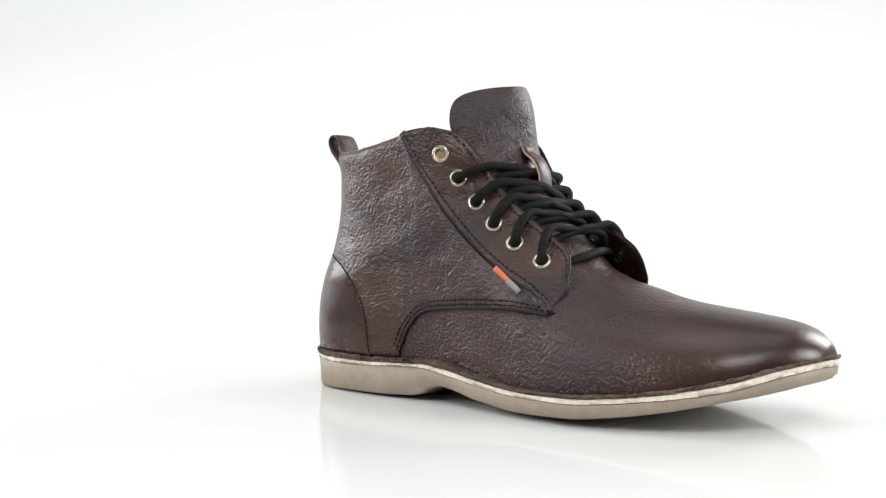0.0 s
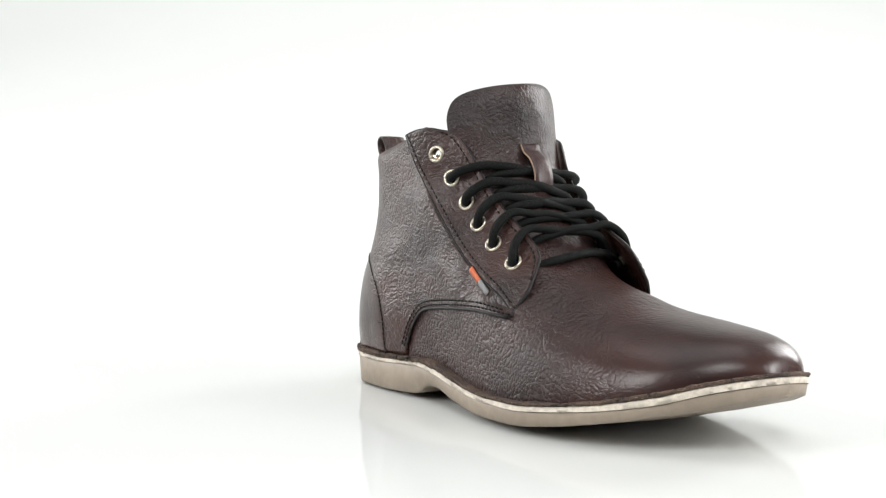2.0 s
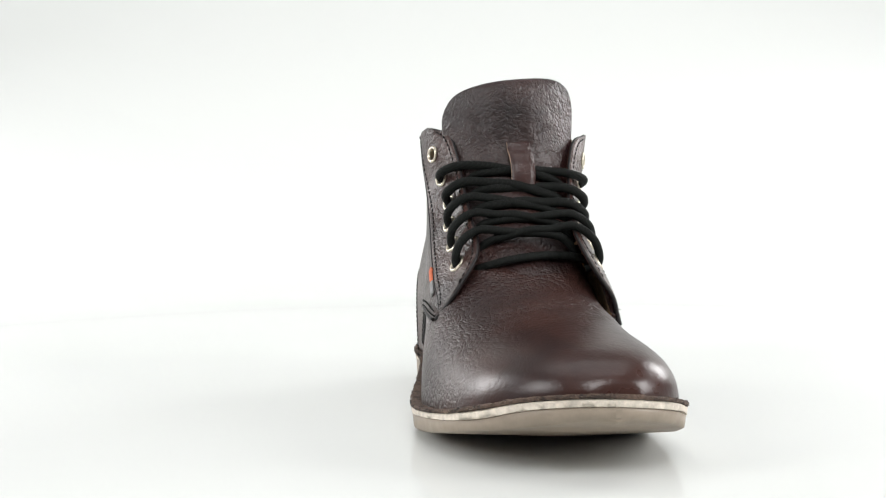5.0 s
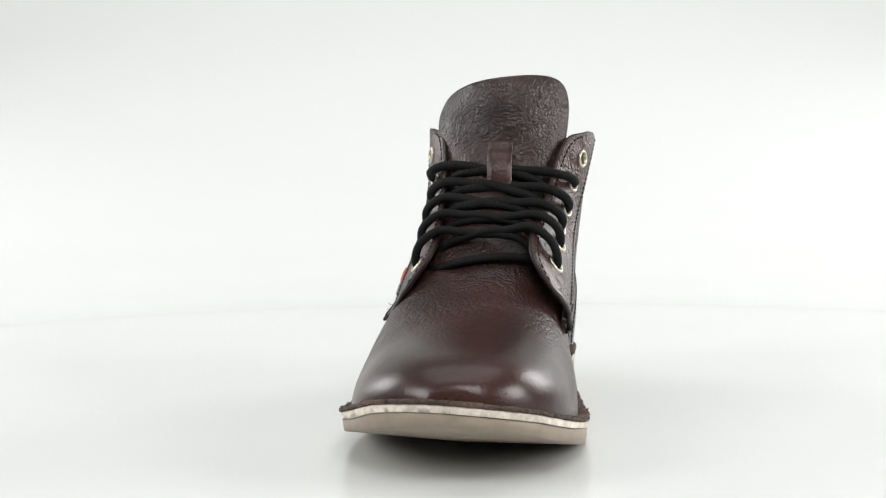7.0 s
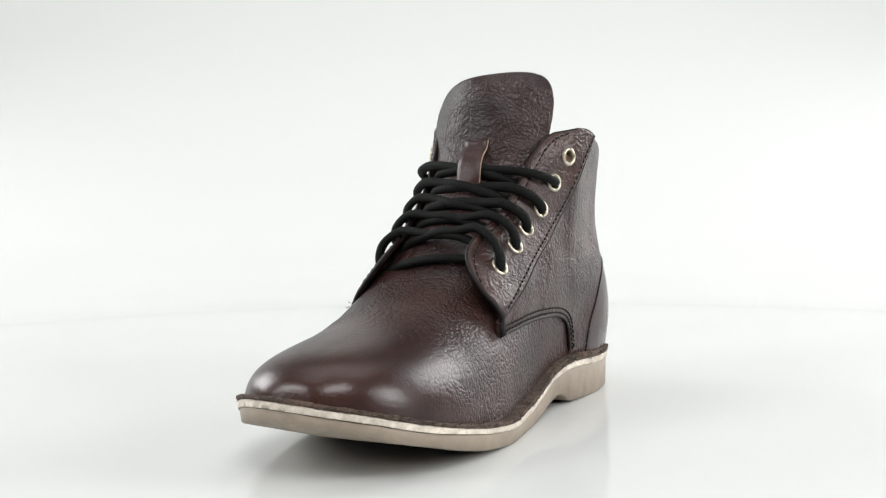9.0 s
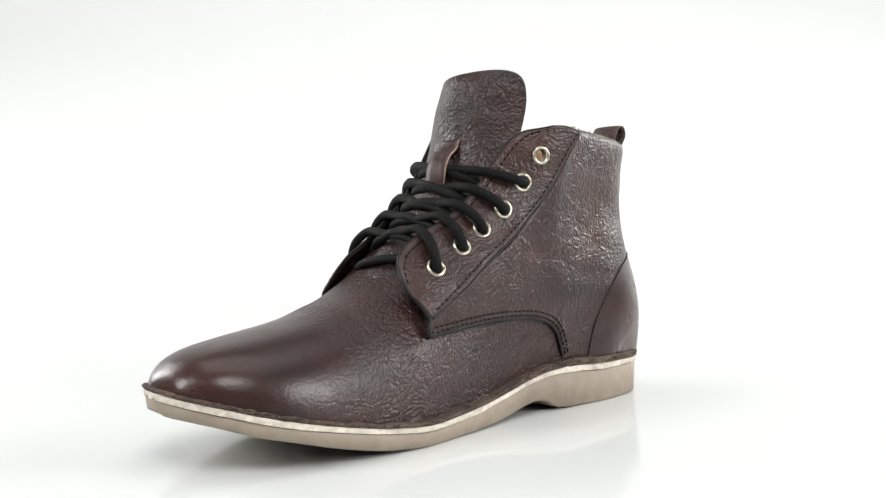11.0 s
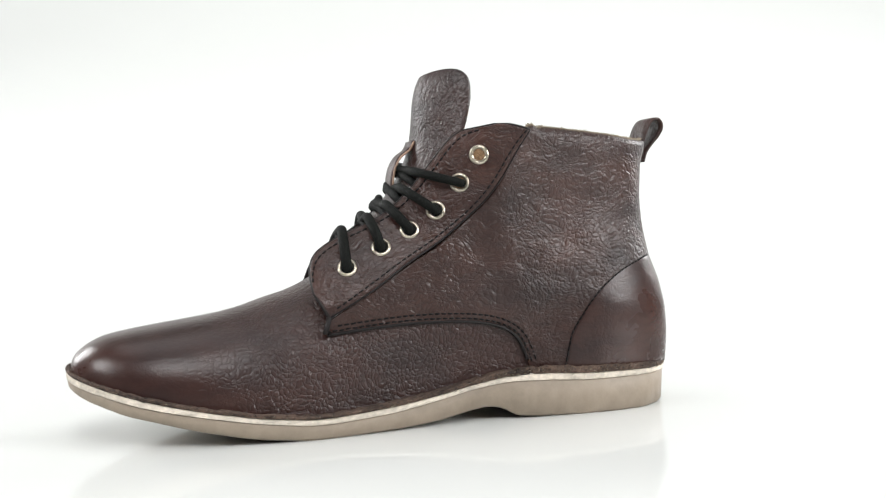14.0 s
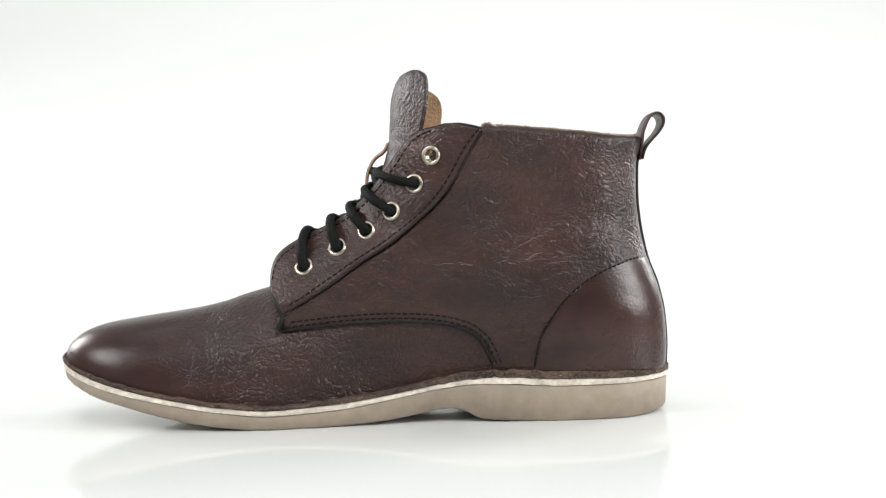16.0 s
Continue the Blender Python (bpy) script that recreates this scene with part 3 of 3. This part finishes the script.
def tongue_point(u, v):
    """u runs from -1 to 1 across, v from 0 at the vamp to 1 at the free end."""
    v *= 1 - 0.26 * (1 - max(0.0, 1 - abs(u) ** 4.5) ** 0.5)
    c = at(TONGUE_MID, v)
    half = TONGUE_HALF(v)
    bow = TONGUE_BOW(v) * (0.78 if u > 0 else 1.25)
    tilt = (u * 3.0 - 0.5 * u * u) * min(1, max(0, (v - 0.45) / 0.4))
    wave = 0.7 * math.sin(5 * u + 9 * v) * v
    return Vector((c.x / MM - bow * u * u + wave, c.y / MM + half * u * (1.07 if u < 0 else 1.0), c.z / MM + tilt)) * MM


TONGUE_MID = spline([Vector(p) * MM for p in ((197, 4, 62), (187, 4, 73), (176, 5, 84), (164, 6, 96), (153, 7, 109), (146.5, 8, 120), (142.5, 9, 132), (141, 9.5, 144), (140, 10, 154), (138, 10.5, 162), (135.5, 10.5, 167.5))], 101)
TONGUE_HALF = smooth([0, 0.3, 0.55, 0.75, 1.0], [19, 26, 30.5, 32.5, 32])
TONGUE_BOW = smooth([0, 0.3, 0.55, 0.75, 1.0], [7, 12, 16, 20, 22])


def make_tongue():
    nu, nv = 80, 40
    grid = [[tongue_point(math.sin(math.pi * (j / (nv - 1) - 0.5)), i / (nu - 1)) for j in range(nv)] for i in range(nu)]
    ob = part("tongue", sheet(grid, Vector((1, 0, 0.2)), 0.0008, 0.0022, inside=1), [TONGUE, SUEDE], boot, "upright pebbled leather tongue with tan suede back")
    # the lace keeper, a short strap that stands off the tongue
    path = spline([Vector(p) * MM for p in ((143, 9, 135), (145, 9, 131), (149.5, 9, 127.5), (152.5, 9, 122.5), (153.8, 9, 117), (153.8, 8.5, 111), (153, 8.5, 106.5))], 40)
    strap = [[p + Vector((0, w * MM, 0)) for w in (-6, -3, 0, 3, 6)] for p in path]
    part("lace_keeper", sheet(strap, Vector((1, 0, 0.3)), 0.0006, 0.0014, inside=1, rim=1), [STRAP, RAW], ob, "small leather lace keeper with raw edges")


def make_eyelet(side, u):
    c, n = at(FACING[side][1], u), facing_normal(side, u, 0.5)
    a = n.orthogonal().normalized()
    b = n.cross(a)
    prof = [(2.75, -1.2), (2.7, 2.2), (2.9, 2.9), (3.3, 3.35), (3.8, 3.45), (4.3, 3.2), (4.6, 2.75), (4.55, 2.4)]
    bm, sides = bmesh.new(), 28
    rings = [[bm.verts.new(c + (a * math.cos(2 * math.pi * s / sides) + b * math.sin(2 * math.pi * s / sides)) * r * MM + n * h * MM) for s in range(sides)] for r, h in prof]
    for r0, r1 in zip(rings, rings[1:]):
        for s in range(sides):
            bm.faces.new([r0[s], r0[(s + 1) % sides], r1[(s + 1) % sides], r1[s]]).smooth = True
    bmesh.ops.recalc_face_normals(bm, faces=bm.faces)
    part("eyelet", bm, METAL, boot, "antique nickel eyelet")


UP = Vector((0.62, 0, 0.78))


def tongue_front(y, z):
    """How far forward the tongue stands at a place across it and a height."""
    best = None
    for k in range(41):
        v = k / 40
        u = max(-0.97, min(0.97, (y - at(TONGUE_MID, v).y) / (TONGUE_HALF(v) * MM)))
        p = tongue_point(u, v)
        if best is None or abs(p.z - z) < abs(best.z - z):
            best = p
    return best.x


def make_lace(side, row):
    """One strand: out of an eyelet, over the facing's edge, across the tongue and under the other facing."""
    shift = (0, 0.072, 0.034, -0.003, -0.024, -0.030)[row]
    u = EYELET_U[row]
    w = u + shift + 0.022
    e, n = at(FACING[side][1], u), facing_normal(side, u, 0.5)
    t, nt = at(FACING[side][2], u + shift), facing_normal(side, u, 0.9)
    o = at(FACING[-side][2], w)
    mid = (t + o) / 2
    high = side > 0 if row % 2 else side < 0
    pts = [e - n * 0.004, e + n * 0.0032, e.lerp(t, 0.5) + nt * 0.0068, t.lerp(mid, 0.08) + nt * 0.0032 + UP * 0.0016, t.lerp(mid, 0.5) + UP * 0.0030,
           t.lerp(mid, 0.9) + UP * (0.0034 if high else 0.0018), mid.lerp(o, 0.35) + UP * 0.0012, mid.lerp(o, 0.8) - UP * 0.0020, o.lerp(at(FACING[-side][1], w), 0.4) - UP * 0.006]
    for k, over in ((4, 0.0034), (5, 0.0046 if high else 0.0024), (6, 0.0026), (7, 0.0022)):
        pts[k].x = max(pts[k].x, tongue_front(pts[k].y, pts[k].z) + over)
    part("lace", tube(spline(pts, 60), 0.0024, 10, 0.85), LACE, boot, "thick round black cotton lace")


def make_lower_bar():
    pts = [Vector(p) * MM for p in ((180, 33, 76), (182, 26, 78), (184.5, 15, 79), (186, 3, 78.5), (184.5, -9, 76.5), (179.5, -19, 73.5), (174, -26, 71))]
    part("lace", tube(spline(pts, 40), 0.0023, 10, 0.85), LACE, boot, "thick round black cotton lace")


def make_tag():
    """A small folded ribbon sewn under the facing's seam on the outer side."""
    a, b = Vector((151.5, -37.6, 72)) * MM, Vector((166.5, -39.4, 60.5)) * MM
    along = (b - a).normalized()
    up = Vector((0.35, 0.05, 0.45)).normalized()
    up = (up - along * up.dot(along)).normalized()

    def strip(s0, s1):
        grid = [[a.lerp(b, s0 + (s1 - s0) * i / 6) + up * (k - 1) * 0.0013 + Vector((0, -0.0006 * (k == 1), 0)) for k in range(3)] for i in range(7)]
        return sheet(grid, Vector((0, -1, 0)), 0.0010, 0.0014)
    ob = part("ribbon_tag", strip(0, 0.52), ORANGE, boot, "small folded orange and grey ribbon tag")
    part("grey_end", strip(0.521, 1.0), GREY, ob, "grey half of ribbon")


make_sole()
make_vamp()
for sd in (1, -1):
    make_quarter(sd)
    make_facing(sd)
    make_counter(sd)
make_backstay()
make_tongue()
for sd in (1, -1):
    for eu in EYELET_U:
        make_eyelet(sd, eu)
for rw in (5, 4, 3, 2, 1):
    for sd in (1, -1):
        make_lace(sd, rw)
make_lower_bar()
make_tag()


def make_fray(side):
    """Loose thread ends at the lower tip of a facing."""
    rnd = random.Random(5 + side)
    tip = Vector((195, 41.5, 51) if side > 0 else (186, -39.5, 53)) * MM
    for k in range(3):
        a = tip + Vector((rnd.uniform(-3, 2), 0, rnd.uniform(-4, 5))) * MM
        way = Vector((rnd.uniform(-0.3, 0.8), side * rnd.uniform(0.5, 1), rnd.uniform(-0.3, 0.7))).normalized() * rnd.uniform(1.5, 3) * MM
        bend = Vector((0, 0, rnd.uniform(-1, 1))) * MM
        part("loose_thread", tube(spline([a - way * 0.4, a, a + way * 0.5 + bend, a + way], 8), 0.00013, 4), THREAD, boot, "loose black thread end")


for sd in (1, -1):
    make_fray(sd)


# ---- the studio ----
def make_table():
    bm = bmesh.new()
    sides = 96
    bm.faces.new([bm.verts.new((0.62 * math.cos(2 * math.pi * s / sides), 0.62 * math.sin(2 * math.pi * s / sides), 0)) for s in range(sides)])
    tagged(part("floor", bm, TABLE), "glossy white acrylic table top", "table", kind="structure")


def make_backdrop():
    """A white sweep behind and beside the table, and a grey studio wall behind the camera."""
    bm, grey = bmesh.new(), bmesh.new()
    prof = [(0.62, 0.0)] + [(0.62 + 2.1 * math.sin(a), 2.1 - 2.1 * math.cos(a)) for a in (radians(90 * (k / 40) ** 2) for k in range(1, 41))] + [(2.72, 2.6)]
    sides = 96
    for which, lo, hi in ((bm, 28, 86), (grey, 86, 220)):
        span = [2 * math.pi * (k / 2) / sides - radians(15) for k in range(lo, hi + 1)]
        rings = [[which.verts.new((r * math.cos(a), r * math.sin(a), z)) for a in span] for r, z in prof]
        for r0, r1 in zip(rings, rings[1:]):
            for k in range(len(span) - 1):
                which.faces.new([r0[k], r1[k], r1[k + 1], r0[k + 1]]).smooth = True
    tagged(part("backdrop", bm, TABLE), "plain white seamless sweep behind the table", "backdrop", kind="structure")
    tagged(part("wall_behind_camera", grey, STUDIO), "plain grey studio wall", "wall", kind="structure")


make_table()
make_backdrop()


def motions():
    walk(boot, [(t / 2, pose(0, 0, 0, 0, 0, -98 - 8.874 * (t / 2 - 7))) for t in range(0, 33)])


motions()
